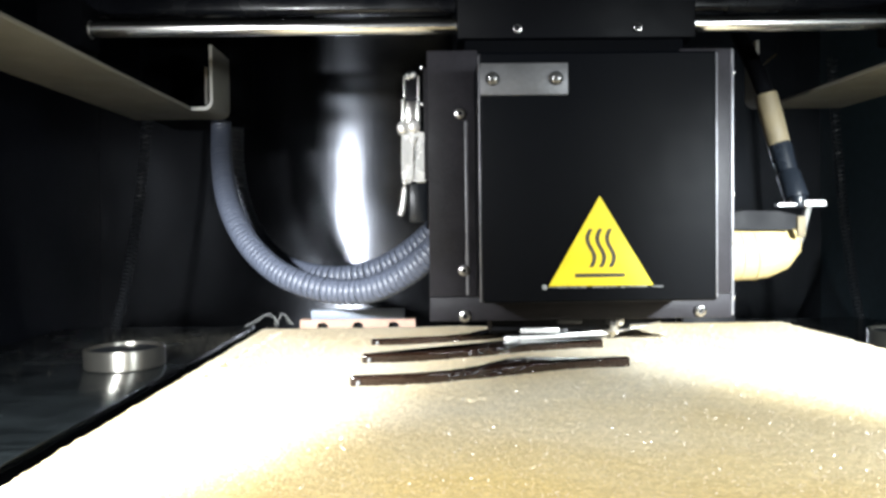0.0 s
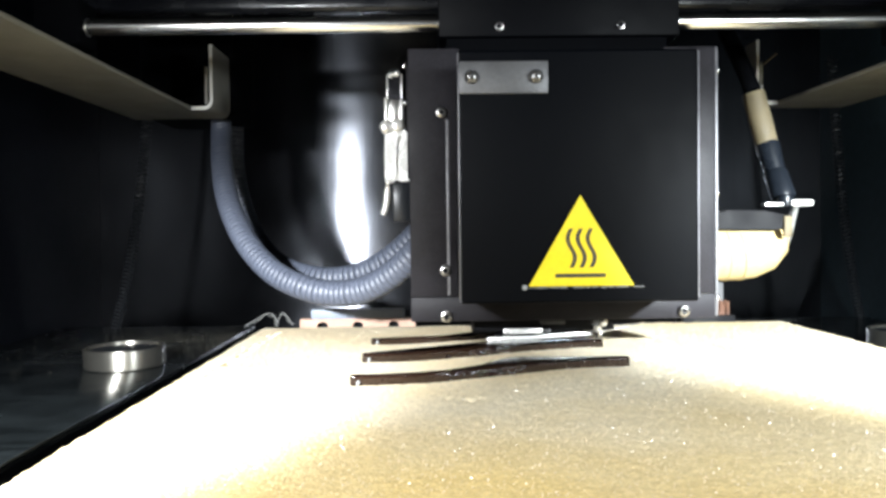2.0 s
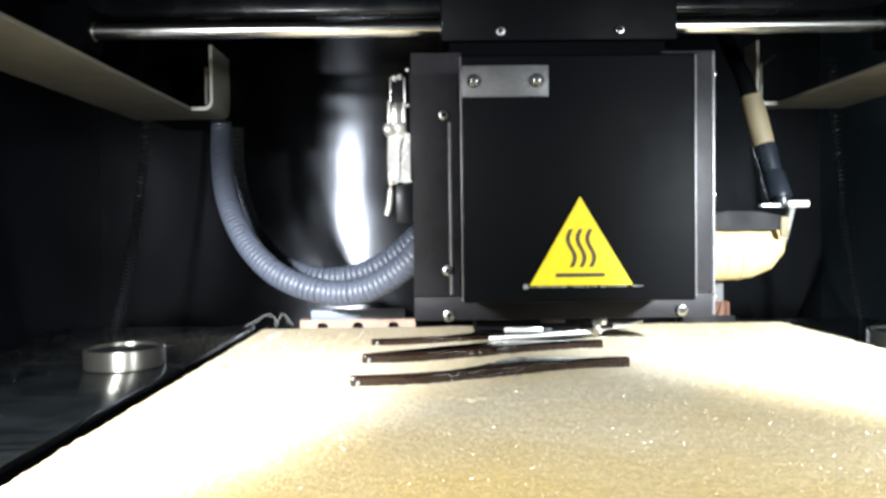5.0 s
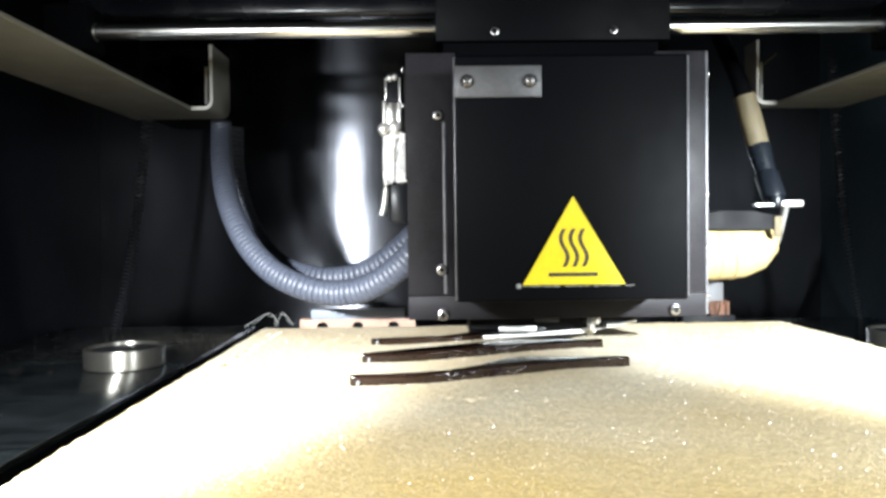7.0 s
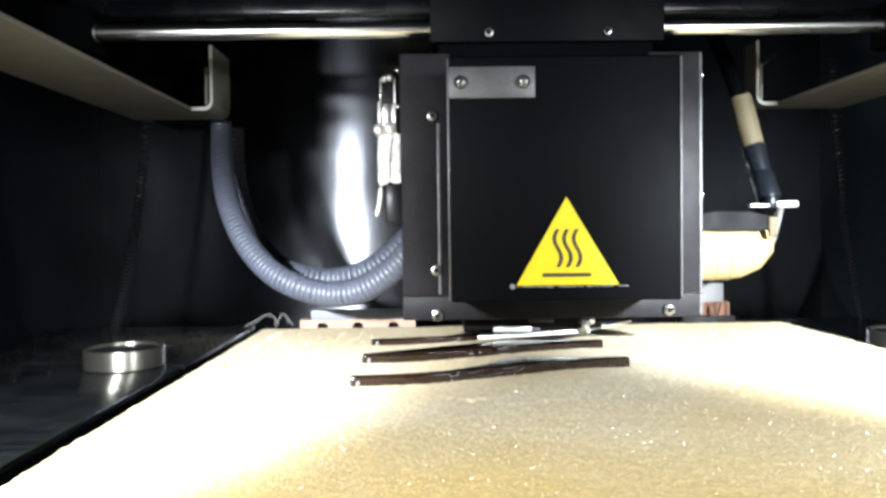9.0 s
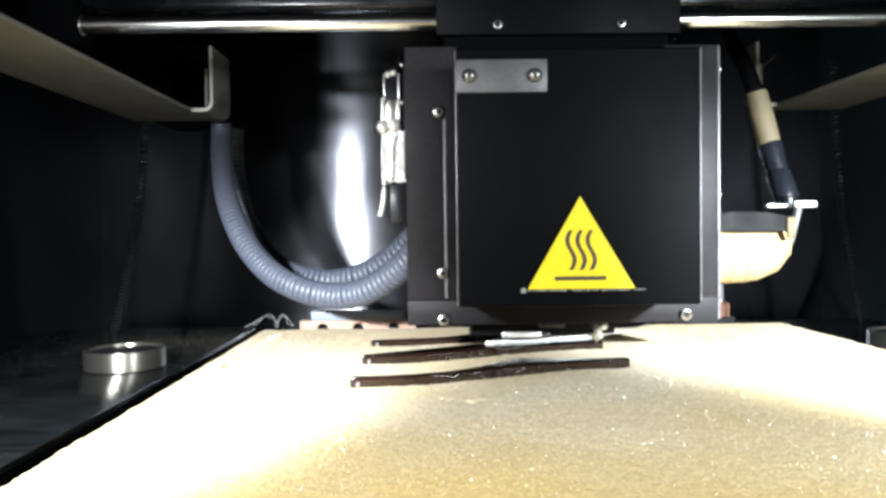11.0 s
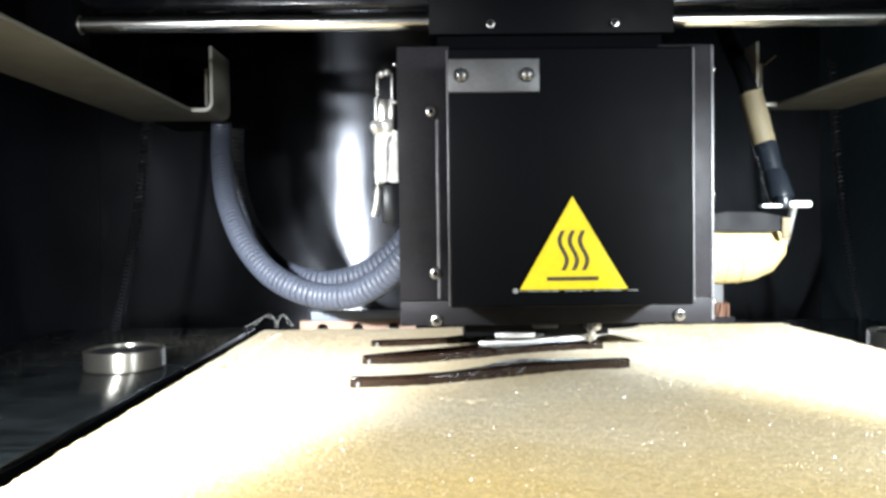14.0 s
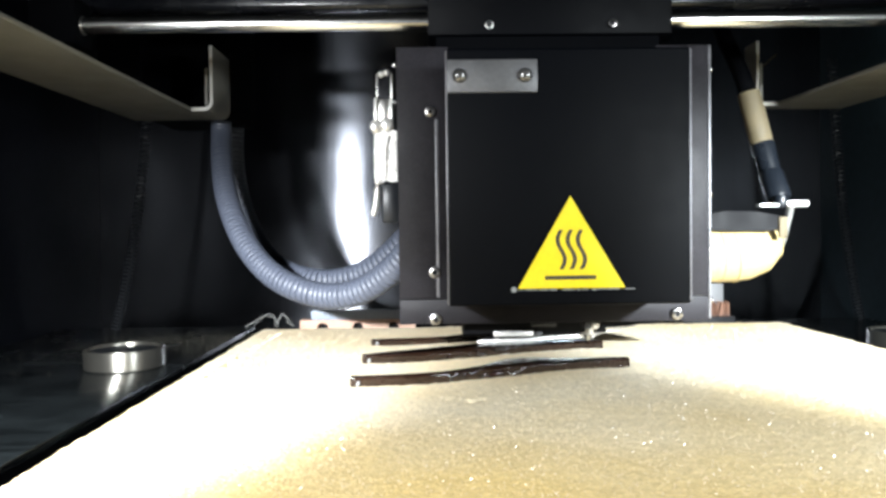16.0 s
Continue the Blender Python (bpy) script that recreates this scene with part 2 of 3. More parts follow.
def base_plate():
    """Two glossy side plates and the matt black tray between them that carries the slab."""
    for x0, x1 in ((-282, -137), (226, 336)):
        settle(thing("side_plate", box(bm_new(), x0, x1, -120, 566, -3, 0, 0.4), M_PLATE, "dark glossy metal plate beside the build slab", "plate", "side plates", "structure"))
        settle(thing("plate_bracket", box(bm_new(), x0 + 20, x1 - 20, 0, 540, -40, -3), M_WALL, "black bracket under the side plate", "bracket", "plate brackets", "structure"))
    settle(thing("build_tray", box(bm_new(), -96, 187, 60, 410, -14, 0, 1.0), M_UNLIT, "matt black tray carrying the foam slab", "tray", "", "structure"))
    settle(thing("tray_column", box(bm_new(), 0, 90, 160, 300, -40, -14), M_DARK, "black column under the build tray", "column", "", "structure"))


chamber()
base_plate()


def foam_bed():
    """Cream foam slab: a fine granular surface with a torn, rounded rim, a scored line and a few pits."""
    x0, x1, y0, y1, top = -84.8, 175.0, 74.0, 362.0, 25.0
    nx, ny = 340, 380
    pits = ((10.5, 203, 2.2, 1.1), (13.5, 205, 1.4, 0.8), (4, 206, 1.3, 0.6), (17, 199, 1.0, 0.6), (60, 190, 0.9, 0.4), (-30, 330, 1.2, 0.5), (-48, 300, 1.0, 0.5))
    rng = np.random.RandomState(3)
    rough = rng.uniform(-1, 1, (ny + 1, nx + 1))
    rough = (rough + np.roll(rough, 1, 0) * 0.5 + np.roll(rough, 1, 1) * 0.5) * 0.085
    verts, faces = [], []
    for j in range(ny + 1):
        for i in range(nx + 1):
            x, y = x0 + (x1 - x0) * i / nx, y0 + (y1 - y0) * j / ny
            edge = min(x - x0, x1 - x, y - y0, y1 - y)
            p = Vector((x, y, 0))
            z = top + rough[j, i] + 0.14 * noise.noise(p * 0.45) + 0.3 * noise.noise(p * 0.05)
            if edge < 4:
                z -= 1.6 * (1 - edge / 4) ** 2
                x += 0.9 * noise.noise(p * 0.31) + 0.5 * noise.noise(p * 1.3)
                y += 0.6 * noise.noise(p * 0.29 + Vector((9, 0, 0)))
            if 230 < y < 345 and abs(x + 73.5 - 0.02 * (y - 290)) < 1.0 and noise.noise(Vector((y * 0.22, 0, 5))) > -0.02:
                z -= 2.0
            for px, py, pr, deep in pits:
                d = math.hypot(x - px, y - py)
                if d < pr:
                    z -= deep * (1 - (d / pr) ** 2)
            verts.append((x / 1000, y / 1000, z / 1000))
    w = nx + 1
    for j in range(ny):
        for i in range(nx):
            k = j * w + i
            faces.append((k, k + 1, k + w + 1, k + w))
    rim = list(range(nx + 1)) + [j * w + nx for j in range(1, ny + 1)] + [ny * w + i for i in range(nx - 1, -1, -1)] + [j * w for j in range(ny - 1, 0, -1)]
    low = len(verts)
    verts += [(verts[k][0], verts[k][1], 0.0) for k in rim]
    n = len(rim)
    faces += [(rim[(i + 1) % n], rim[i], low + i, low + (i + 1) % n) for i in range(n)]
    me = bpy.data.meshes.new("foam_bed")
    me.from_pydata(verts, [], faces)
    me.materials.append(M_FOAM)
    for q in me.polygons:
        q.use_smooth = True
    me.set_sharp_from_angle(angle=radians(70))
    return tagged(new("foam_bed", me), "cream granular foam build slab with a worn rim", "build bed")


def foam_grains():
    """Thin glassy flakes on the foam, tilted at random about the lean that glints to the camera."""
    rng = random.Random(4)
    verts, faces = [], []
    for n in range(24000):
        x, y = rng.uniform(-78, 170), rng.uniform(95, 185) if n % 2 else rng.uniform(185, 350)
        r = rng.uniform(0.06, 0.12) + 0.10 * rng.random() ** 5
        c = Vector((x, y, 25.35 + rng.uniform(-0.05, 0.15)))
        k = len(verts)
        lean = Euler((radians(rng.gauss(56, 18)), radians(rng.gauss(0, 32)), 0)).to_matrix()
        for a in range(5):
            d = Vector((math.cos(a * 1.2566), math.sin(a * 1.2566), 0)) * r * rng.uniform(0.8, 1.2)
            verts.append((c + lean @ d) / 1000)
        verts.append((c - Vector((0, 0, 0.15))) / 1000)
        faces.append((k, k + 1, k + 2, k + 3, k + 4))
        faces += [(k + (a + 1) % 5, k + a, k + 5) for a in range(5)]
    me = bpy.data.meshes.new("foam_grains")
    me.from_pydata(verts, [], faces)
    me.materials.append(M_SPARK)
    return tagged(new("foam_grains", me), "tiny glassy grains scattered over the foam", "grains", "", "stuff")


def crumbs():
    """Foam crumbs swept together on the base plate behind and beside the slab."""
    rng = random.Random(8)
    verts, faces = [], []
    for n in range(2380):
        if n < 2300:
            x = rng.triangular(-235, -60, -120)
            y = rng.gauss(490 - (x + 140) * 0.12, 26)
        else:
            x, y = rng.uniform(-298, -190), rng.uniform(330, 520)
        y = min(y, 558)
        r = rng.uniform(0.10, 0.30)
        k = len(verts)
        q = Euler((rng.uniform(0, 6), rng.uniform(0, 6), rng.uniform(0, 6))).to_matrix()
        for d in ((1, 0, 0), (-1, 0, 0), (0, 0.8, 0), (0, -0.7, 0), (0, 0, 0.6), (0, 0, -0.6)):
            verts.append((Vector((x, y, r * 0.55)) + q @ Vector(d) * r) / 1000)
        for a, b, e in ((0, 2, 4), (2, 1, 4), (1, 3, 4), (3, 0, 4), (2, 0, 5), (1, 2, 5), (3, 1, 5), (0, 3, 5)):
            faces.append((k + a, k + b, k + e))
    me = bpy.data.meshes.new("crumbs")
    me.from_pydata(verts, [], faces)
    me.materials.append(M_CRUMB)
    return tagged(new("crumbs", me), "pale foam crumbs scattered on the dark base plate", "debris", "", "stuff")


def printed_part(dy, label, tall=1.0):
    """Flat knife-shaped print with a bulging blade, its side faces ribbed by the layers."""
    front = ((0, 0.6), (1.2, 0), (13, -2.3), (24, -3.6), (31, -3.4), (41, -2.3), (51, -0.6), (61, 1.0), (68, 2.0), (75, 3.0), (85, 2.0), (95.5, 0), (96.6, 0.8))
    back = ((96.4, 2.6), (95.4, 3.2), (85, 5.2), (75, 8.2), (68, 11.6), (61, 13.8), (55, 13.0), (49, 9.2), (43, 4.6), (31, 0.3), (20, -0.1), (10, 1.0), (1.2, 3.2), (0, 2.6))
    base = Vector((-25.3, 222.8 + dy, 24.9))
    c, s = math.cos(radians(15.6)), math.sin(radians(15.6))
    rng = random.Random(int(dy) + 3)
    line = []
    pts = list(front) + list(back)
    for (a, b), (d, e) in zip(pts, pts[1:] + pts[:1]):
        k = max(1, int(math.hypot(d - a, e - b) / 0.45))
        line += [(a + (d - a) * i / k, b + (e - b) * i / k) for i in range(k)]
    bm = bm_new()
    layers = ((0, 0.25), (0.5, 0.0), (0.9, 0.15), (1.3, 0.0), (1.8, 0.15), (2.3, 0.0), (2.8, 0.15), (3.1, 0.25), (3.35, 0.7))
    mid = [sum(p[k] for p in line) / len(line) for k in (0, 1)]
    rings = []
    for z, inset in layers:
        z *= tall
        ring = []
        for k, (x, y) in enumerate(line):
            px, py = line[k - 1]
            qx, qy = line[(k + 1) % len(line)]
            nx, ny = -(qy - py), qx - px
            d = math.hypot(nx, ny) or 1
            g = inset + rng.uniform(-0.06, 0.06)
            if x > 58:
                g += 0.22 * math.sin(x * 3.6)
            elif 30 < x and y < 2:
                g += 0.5 * noise.noise(Vector((x * 0.35, z * 0.9, dy)))
            x, y = x + nx / d * g, y + ny / d * g
            ring.append(bm.verts.new(Vector((base.x + x * c - y * s, base.y + x * s + y * c, base.z + z)) / 1000))
        rings.append(ring)
    n = len(line)
    for a, b in zip(rings, rings[1:]):
        for i in range(n):
            j = (i + 1) % n
            bm.faces.new((a[i], a[j], b[j], b[i]))
    f = bm.faces.new(rings[-1])
    bmesh.ops.triangulate(bm, faces=[f])
    f = bm.faces.new(list(reversed(rings[0])))
    bmesh.ops.triangulate(bm, faces=[f])
    ob = thing("printed_part", bm, M_PRINT, label, "printed part", "printed parts on the foam", smooth=50)
    tip = Vector((base.x + 2.2 * c + 0.3 * s, base.y + 2.2 * s - 0.3 * c, base.z + 1.2))
    # the glint on the print's left end, put in as a pale blob
    part("start_blob", lathe(bm_new(), tip - Vector((0.2, 0.6, 0.9)), tip + Vector((0.2, -0.6, 0.9)), ((0, 0.2), (0.25, 0.45), (0.6, 0.6), (0.85, 0.4), (1, 0.1)), 10), M_WIRE, ob, "pale blob standing for the glint on the print's end")
    return ob


settle(foam_bed())
settle(foam_grains())
settle(crumbs())
settle(printed_part(0, "finished glossy dark brown printed part lying on the foam"))
settle(printed_part(39.2, "finished glossy dark brown printed part lying on the foam"))
settle(printed_part(79.0, "dark brown part still being printed under the nozzle", 0.8))


def clamp_puck(x, y):
    """Turned steel locating puck with a shallow dark cup in its top."""
    p = empty("locating_puck", Vector((x, y, 0)) / 1000, "brushed steel locating puck standing on the base plate", "puck", "locating pucks")
    base = Vector((x, y, 0)) / 1000
    part("body", lathe(bm_new(), (x, y, 0), (x, y, 10.6), ((0, 20.0), (0.05, 20.8), (0.92, 20.8), (0.98, 20.5), (1.0, 20.0), (1.0, 18.9), (0.98, 18.4), (0.82, 18.2)), 72), M_TURNED, p, "", base)
    part("cap", lathe(bm_new(), (x, y, 8.0), (x, y, 9.3), ((0, 18.1), (0.7, 18.1), (0.9, 17.7), (1, 16.8)), 56), M_SHRINK, p, "dark glossy recessed cap", base)
    part("bore", lathe(bm_new(), (x, y, 8.9), (x, y, 9.7), ((0, 3.4), (0.7, 3.4), (1, 2.9)), 24), M_GUN, p, "small dark centre stud", base)
    return p


settle(clamp_puck(-168.5, 402))
settle(clamp_puck(277, 424))


def tip_wiper():
    """Copper-coloured bar with round holes, a grey strip on it; it stands behind the slab."""
    base = Vector((-38, 374, 0)) / 1000
    p = empty("wiper_bar", base, "pinkish copper bar with round holes and grey strip", "wiper")
    bm = bm_new()
    n, x0, x1, z0, z1 = 3, -67.2, -9.0, 0.0, 27.6
    holes = (-55.7, -38.0, -20.0)
    xs = [x0] + [h + d for h in holes for d in (-2.6, 2.6)] + [x1]
    for a, b in zip(xs[::2], xs[1::2]):
        box(bm, a, b, 370, 377, z0, z1, 0.0)
    for h in holes:
        arch = [(h - 2.6, z1), (h - 2.6, 24.4)]
        arch += [(h - 2.6 * math.cos(k * math.pi / 10), 24.4 + 1.9 * math.sin(k * math.pi / 10)) for k in range(1, 10)]
        arch += [(h + 2.6, 24.4), (h + 2.6, z1)]
        prism(bm, arch, 370, 377)
    part("bar", bm, M_COPPER, p, "pinkish copper bar", base)
    bm = box(bm_new(), -61.6, -14.5, 370.6, 376, 27.6, 32.4, 0.4)
    part("strip", bm, M_GREYBAR, p, "blue-grey plastic strip", base)
    for h in holes:
        part("hole_liner", box(bm_new(), h - 2.55, h + 2.55, 375, 376.9, 0.2, 26.2), M_DARK, p, "dark round hole", base)
    return p


def brush():
    base = Vector((144, 374, 0)) / 1000
    p = empty("wiper_brush", base, "brown bristle brush on a grey block", "brush")
    part("block", box(bm_new(), 130, 151, 378, 392, 0, 43, 0.6), M_ZINC, p, "dull grey block", base)
    part("holder", box(bm_new(), 126, 153, 368, 377.8, 0, 27, 0.5), M_DARK, p, "dark brush holder", base)
    bm = bm_new()
    rng = random.Random(5)
    for k in range(90):
        x, y = 127 + 25 * rng.random(), 369 + 8 * rng.random()
        lean = rng.uniform(-1.0, 1.0)
        lathe(bm, (x, y, 26), (x + lean, y + rng.uniform(-0.6, 0.6), 33.6 + rng.uniform(-1, 0.8)), ((0, 0.35), (1, 0.25)), 4)
    part("bristles", bm, M_BRISTLE, p, "tuft of brown bristles", base)
    return p


def stray_filament():
    pts = ((-95, 372, 24.9), (-91, 372, 27.0), (-86, 373, 29.8), (-83, 373, 30.8), (-80.5, 373, 29.2), (-79, 373, 25.6), (-78.2, 372, 28.2), (-76.4, 372, 31.0),
           (-74, 372, 29.4), (-72, 373, 26.2), (-70.5, 373, 24.9))
    fine = []
    for a, b, c, d in zip(pts[:1] + pts[:-2], pts[:-1], pts[1:], pts[2:] + pts[-1:]):
        for k in range(5):
            t = k / 5
            fine.append([0.5 * (2 * b[i] + (c[i] - a[i]) * t + (2 * a[i] - 5 * b[i] + 4 * c[i] - d[i]) * t * t + (3 * b[i] - a[i] - 3 * c[i] + d[i]) * t ** 3) for i in range(3)])
    fine = [(x * 0.95, y * 0.95, 73 - (73 - z) * 0.95) for x, y, z in fine]
    bm = sweep(bm_new(), fine, 0.15, 6)
    sweep(bm, [(x - 0.6 + 0.4 * math.sin(i), y + 1.2, z - 1.0 + 0.5 * math.sin(i * 0.7)) for i, (x, y, z) in enumerate(fine)], 0.11, 6)
    return thing("stray_filament", bm, M_WIRE, "pale looped strand of waste filament behind the foam", "filament")


settle(tip_wiper())
settle(brush())
settle(stray_filament())


def side_rail(sign, x_in, end, name_label):
    """Painted sheet rail along the chamber's side: flat underside, a turned-up flange at its far end."""
    base = Vector((x_in + sign * 33, 300, 152)) / 1000
    p = empty("side_rail", base, name_label, "rail", "side rails")
    xo = x_in + sign * 66
    lo, hi = min(x_in + sign * 14, xo), max(x_in + sign * 14, xo)
    part("underside", box(bm_new(), lo, hi, -100, end, 151.2, 153.4, 0.5), M_RAIL, p, "", base)
    # the turned-up flange: an L-section with a rounded bend
    inner = [(x_in + sign * (6.0 - 4.2 * math.sin(k * math.pi / 12)), 157.6 - 4.2 * math.cos(k * math.pi / 12)) for k in range(0, 7)]
    outer = [(x_in + sign * (6.0 - 6.0 * math.sin(k * math.pi / 12)), 157.2 - 6.0 * math.cos(k * math.pi / 12)) for k in range(0, 7)]
    section = [(x_in + sign * 14.0, 153.4)] + inner + [(x_in + sign * 1.8, 193)] + [(x_in, 193)] + list(reversed(outer)) + [(x_in + sign * 14.0, 151.2)]
    part("flange", prism(bm_new(), section, 480, end), M_RAIL, p, "", base)
    part("edge", prism(bm_new(), section, 479.2, 480), M_CUT, p, "bright cut sheet edge", base)
    part("pin", cyl(bm_new(), (x_in + sign * 6, 486, 156), (x_in + sign * 6, 486, 180), 1.0, 10), M_CUT, p, "small bright pin", base)
    return p


side_rail(-1, -140.6, 520, "grey-beige painted sheet rail with a turned-up flange")
side_rail(1, 213.0, 497, "grey-beige painted sheet rail with a turned-up flange")
thing("wire_tie", sweep(bm_new(), ((219, 487, 178.5), (219.6, 483, 178), (221, 479, 180), (225, 477, 183.5)), 0.5, 6), M_SLEEVE, "frayed yellowish wire tie on the rail's pin", "wire tie")


def hose_housing():
    # added box, near black, that hides where the hoses end above the rail
    bm = box(bm_new(), -204, -138.5, 523, 590, 153.6, 430, 3)
    return thing("hose_housing", bm, M_UNLIT, "added black box above the rail that hides the hoses' tops", "housing")


hose_housing()


def coiled_cord(pts, label):
    """Thin coiled cord hanging in the corner."""
    pts = [Vector(p) for p in pts]
    path = []
    turns = 62
    n = turns * 9
    for i in range(n + 1):
        u = i / n
        a = (1 - u) ** 2 * pts[0] + 2 * u * (1 - u) * pts[1] + u * u * pts[2]
        t = (2 * (1 - u) * (pts[1] - pts[0]) + 2 * u * (pts[2] - pts[1])).normalized()
        s = t.orthogonal().normalized()
        w = t.cross(s)
        ang = u * turns * 2 * math.pi
        path.append(a + (s * math.cos(ang) + w * math.sin(ang)) * 3.1)
    return thing("coiled_cord", sweep(bm_new(), path, 0.75, 5), M_CORD, label, "cord", "coiled cords")


settle(coiled_cord(((-211, 560, 200), (-218, 560, 80), (-240, 556, 0.5)), "black coiled cord hanging beside the back panel"))
settle(coiled_cord(((308, 562, 200), (314, 562, 80), (328, 558, 0.5)), "black coiled cord hanging beside the back panel"))


# ---- gantry: slides to and fro ----
GANTRY_BASE = Vector((35, 375, 175)) / 1000


def gantry():
    p = empty("gantry", GANTRY_BASE, "polished steel guide shaft between black end blocks", "gantry")
    b = GANTRY_BASE
    part("guide_shaft", cyl(bm_new(), (-168, 375, 173.4), (232, 375, 174.0), 3.9, 40), M_SHAFT, p, "ground steel shaft", b)
    part("end_block", box(bm_new(), -190, -167.5, 366, 386, 163, 186, 2), M_UNLIT, p, "black end block", b)
    part("end_block", box(bm_new(), 231, 256, 366, 386, 163, 186, 2), M_UNLIT, p, "black end block", b)
    part("beam", box(bm_new(), -190, 256, 392, 402, 186, 197, 2.5, 3), M_BLACKROD, p, "blackened cross beam", b)
    part("collar", cyl(bm_new(), (-170, 375, 173.4), (-167, 375, 173.4), 4.5, 32, 0.4), M_STEEL, p, "steel collar", b)
    return p


# ---- print head ----
HEAD_BASE = Vector((52, 360, 32)) / 1000


def socket_screw(x, y, z, r, parent, plate=M_SCREW):
    b = HEAD_BASE
    s = part("screw", lathe(bm_new(), (x, y, z), (x, y - r * 0.75, z), ((0, r), (0.55, r), (0.85, r * 0.86), (1, r * 0.55), (0.8, r * 0.48)), 24), plate, parent, "domed steel socket screw", b)
    hexa = [(x + r * 0.46 * math.cos(k * math.pi / 3), z + r * 0.46 * math.sin(k * math.pi / 3)) for k in range(6)]
    part("socket", prism(bm_new(), hexa, y - r * 0.62, y - r * 0.3), M_DARK, s, "dark hexagon socket")
    return s


def print_head():
    b = HEAD_BASE
    h = empty("print_head", b, "black boxed print head with yellow hot-surface sign", "print head")
    # body: flange plate with the deep cover box standing out in front of it
    part("body", box(bm_new(), -12.4, 129.6, 359.6, 440, 96, 156.5, 0.3), M_CARRIAGE, h, "black metal body", b)
    part("side_cheek", box(bm_new(), -14.6, 9.4, 357.0, 359.5, 40.2, 157.4, 0.5), M_FLANGE, h, "black anodised side flange", b)
    part("side_cheek", box(bm_new(), 106.4, 131.4, 357.0, 359.5, 40.2, 157.4, 0.5), M_FLANGE, h, "black anodised side flange", b)
    part("bottom_rail", box(bm_new(), -14.6, 131.4, 356.8, 359.5, 28.4, 40.0, 0.5), M_FLANGE, h, "black anodised bottom rail", b)
    part("slot", box(bm_new(), 2.9, 4.3, 356.3, 357.4, 41, 124, 0.3), M_EDGE, h, "bright strip painted as the slot's highlight", b)
    c = part("cover", box(bm_new(), 7.8, 108.8, 318, 357.2, 40.6, 147.2, 1.2, 3), M_COVER, h, "black powder-coated cover", b)
    part("cover_edge", box(bm_new(), 7.3, 8.6, 319.2, 322.9, 41.2, 146.6, 0.4), M_EDGE, c, "bright strip painted as the cover's lit edge")
    part("cover_edge", box(bm_new(), 107.8, 109.4, 318.6, 322.9, 42, 146.6, 0.5), M_EDGE, c, "bright strip painted as the cover's lit edge")
    part("body_edge", box(bm_new(), 130.6, 131.9, 356.4, 361, 29.5, 157, 0.4), M_EDGE, h, "bright strip painted as the body's lit edge", b)
    for z in (146, 88, 38):
        part("edge_stud", cyl(bm_new(), (131.6, 358.2, z), (132.9, 358.2, z), 1.3, 14, 0.3), M_SCREW, h, "small bright stud on the flange edge", b)
    # strap
    pl = part("strap", box(bm_new(), 7.9, 45.1, 316.6, 318.2, 128.8, 142.2, 0.3), M_ZINC, h, "dull zinc strap with two screws", b)
    for x in (13.0, 40.0):
        s = lathe(bm_new(), (x, 316.7, 135.6), (x, 314.2, 135.6), ((0, 3.0), (0.3, 2.95), (0.7, 2.4), (1, 1.2)), 28)
        part("screw", s, M_DULL, pl, "domed steel screw")
    for x, z in ((0.9, 127.4), (2.0, 52.7), (2.2, 30.9), (115.4, 32.0)):
        socket_screw(x, 357.0 if z > 40 else 356.8, z, 2.7 if z > 40 else 2.9, h)
    # hot-surface sign
    sg = part("sign", prism(bm_new(), ((58.4, 86.0), (36.4, 47.8), (81.0, 47.8)), 317.5, 318.2), M_YELLOW, h, "yellow hot-surface warning triangle", b, smooth=0)
    part("sign_bar", box(bm_new(), 47.6, 68.9, 317.25, 317.6, 51.4, 53.0), M_INK, sg, "black printed bar")
    for x in (54.4, 58.6, 62.8):
        pts = [(x + 1.5 * math.sin(u * 2 * math.pi), 55.6 + 16.4 * u) for u in (k / 16 for k in range(17))]
        bm = bm_new()
        prism(bm, [(a - 0.85, c) for a, c in pts] + [(a + 0.85, c) for a, c in reversed(pts)], 317.3, 317.6)
        part("sign_wave", bm, M_INK, sg, "black printed heat wave")
    # scraped residue line below the sign
    rng = random.Random(2)
    x = 34.0
    while x < 84:
        w = rng.uniform(1.0, 5.5)
        streak = box(bm_new(), x, x + w, 317.6, 318.2, 46.9 + rng.uniform(-0.1, 0.2), 47.35 + rng.uniform(-0.1, 0.2))
        part("residue", streak, M_WIRE, h, "pale scraped glue residue", b)
        x += w + rng.uniform(0.2, 2.4)
    part("residue", box(bm_new(), 33.6, 35.6, 317.3, 318.2, 46.3, 48.4, 0.4), M_WIRE, h, "pale blob of glue residue", b)
    # carriage block on the shaft
    cb = part("carriage", box(bm_new(), 0.2, 115.0, 360, 440, 163.6, 228, 0.8), M_CARRIAGE, h, "black carriage block", b)
    part("neck", box(bm_new(), 4, 110, 364, 436, 156, 164), M_UNLIT, h, "dark neck plate", b)
    for x, z in ((29.0, 168.0), (86.8, 168.2)):
        part("cap_screw", cyl(bm_new(), (x, 360.2, z), (x, 358.6, z), 2.0, 20, 0.3), M_STEEL, cb, "small steel cap screw")
        part("cap_socket", cyl(bm_new(), (x - 0.3, 358.7, z), (x - 0.3, 358.2, z), 1.35, 12), M_DARK, cb, "dark screw socket")
    # nozzle group under the body
    part("nozzle_guard", box(bm_new(), 16, 86, 372, 402, 21.2, 36, 0.6), M_DARK, h, "black nozzle guard", b)
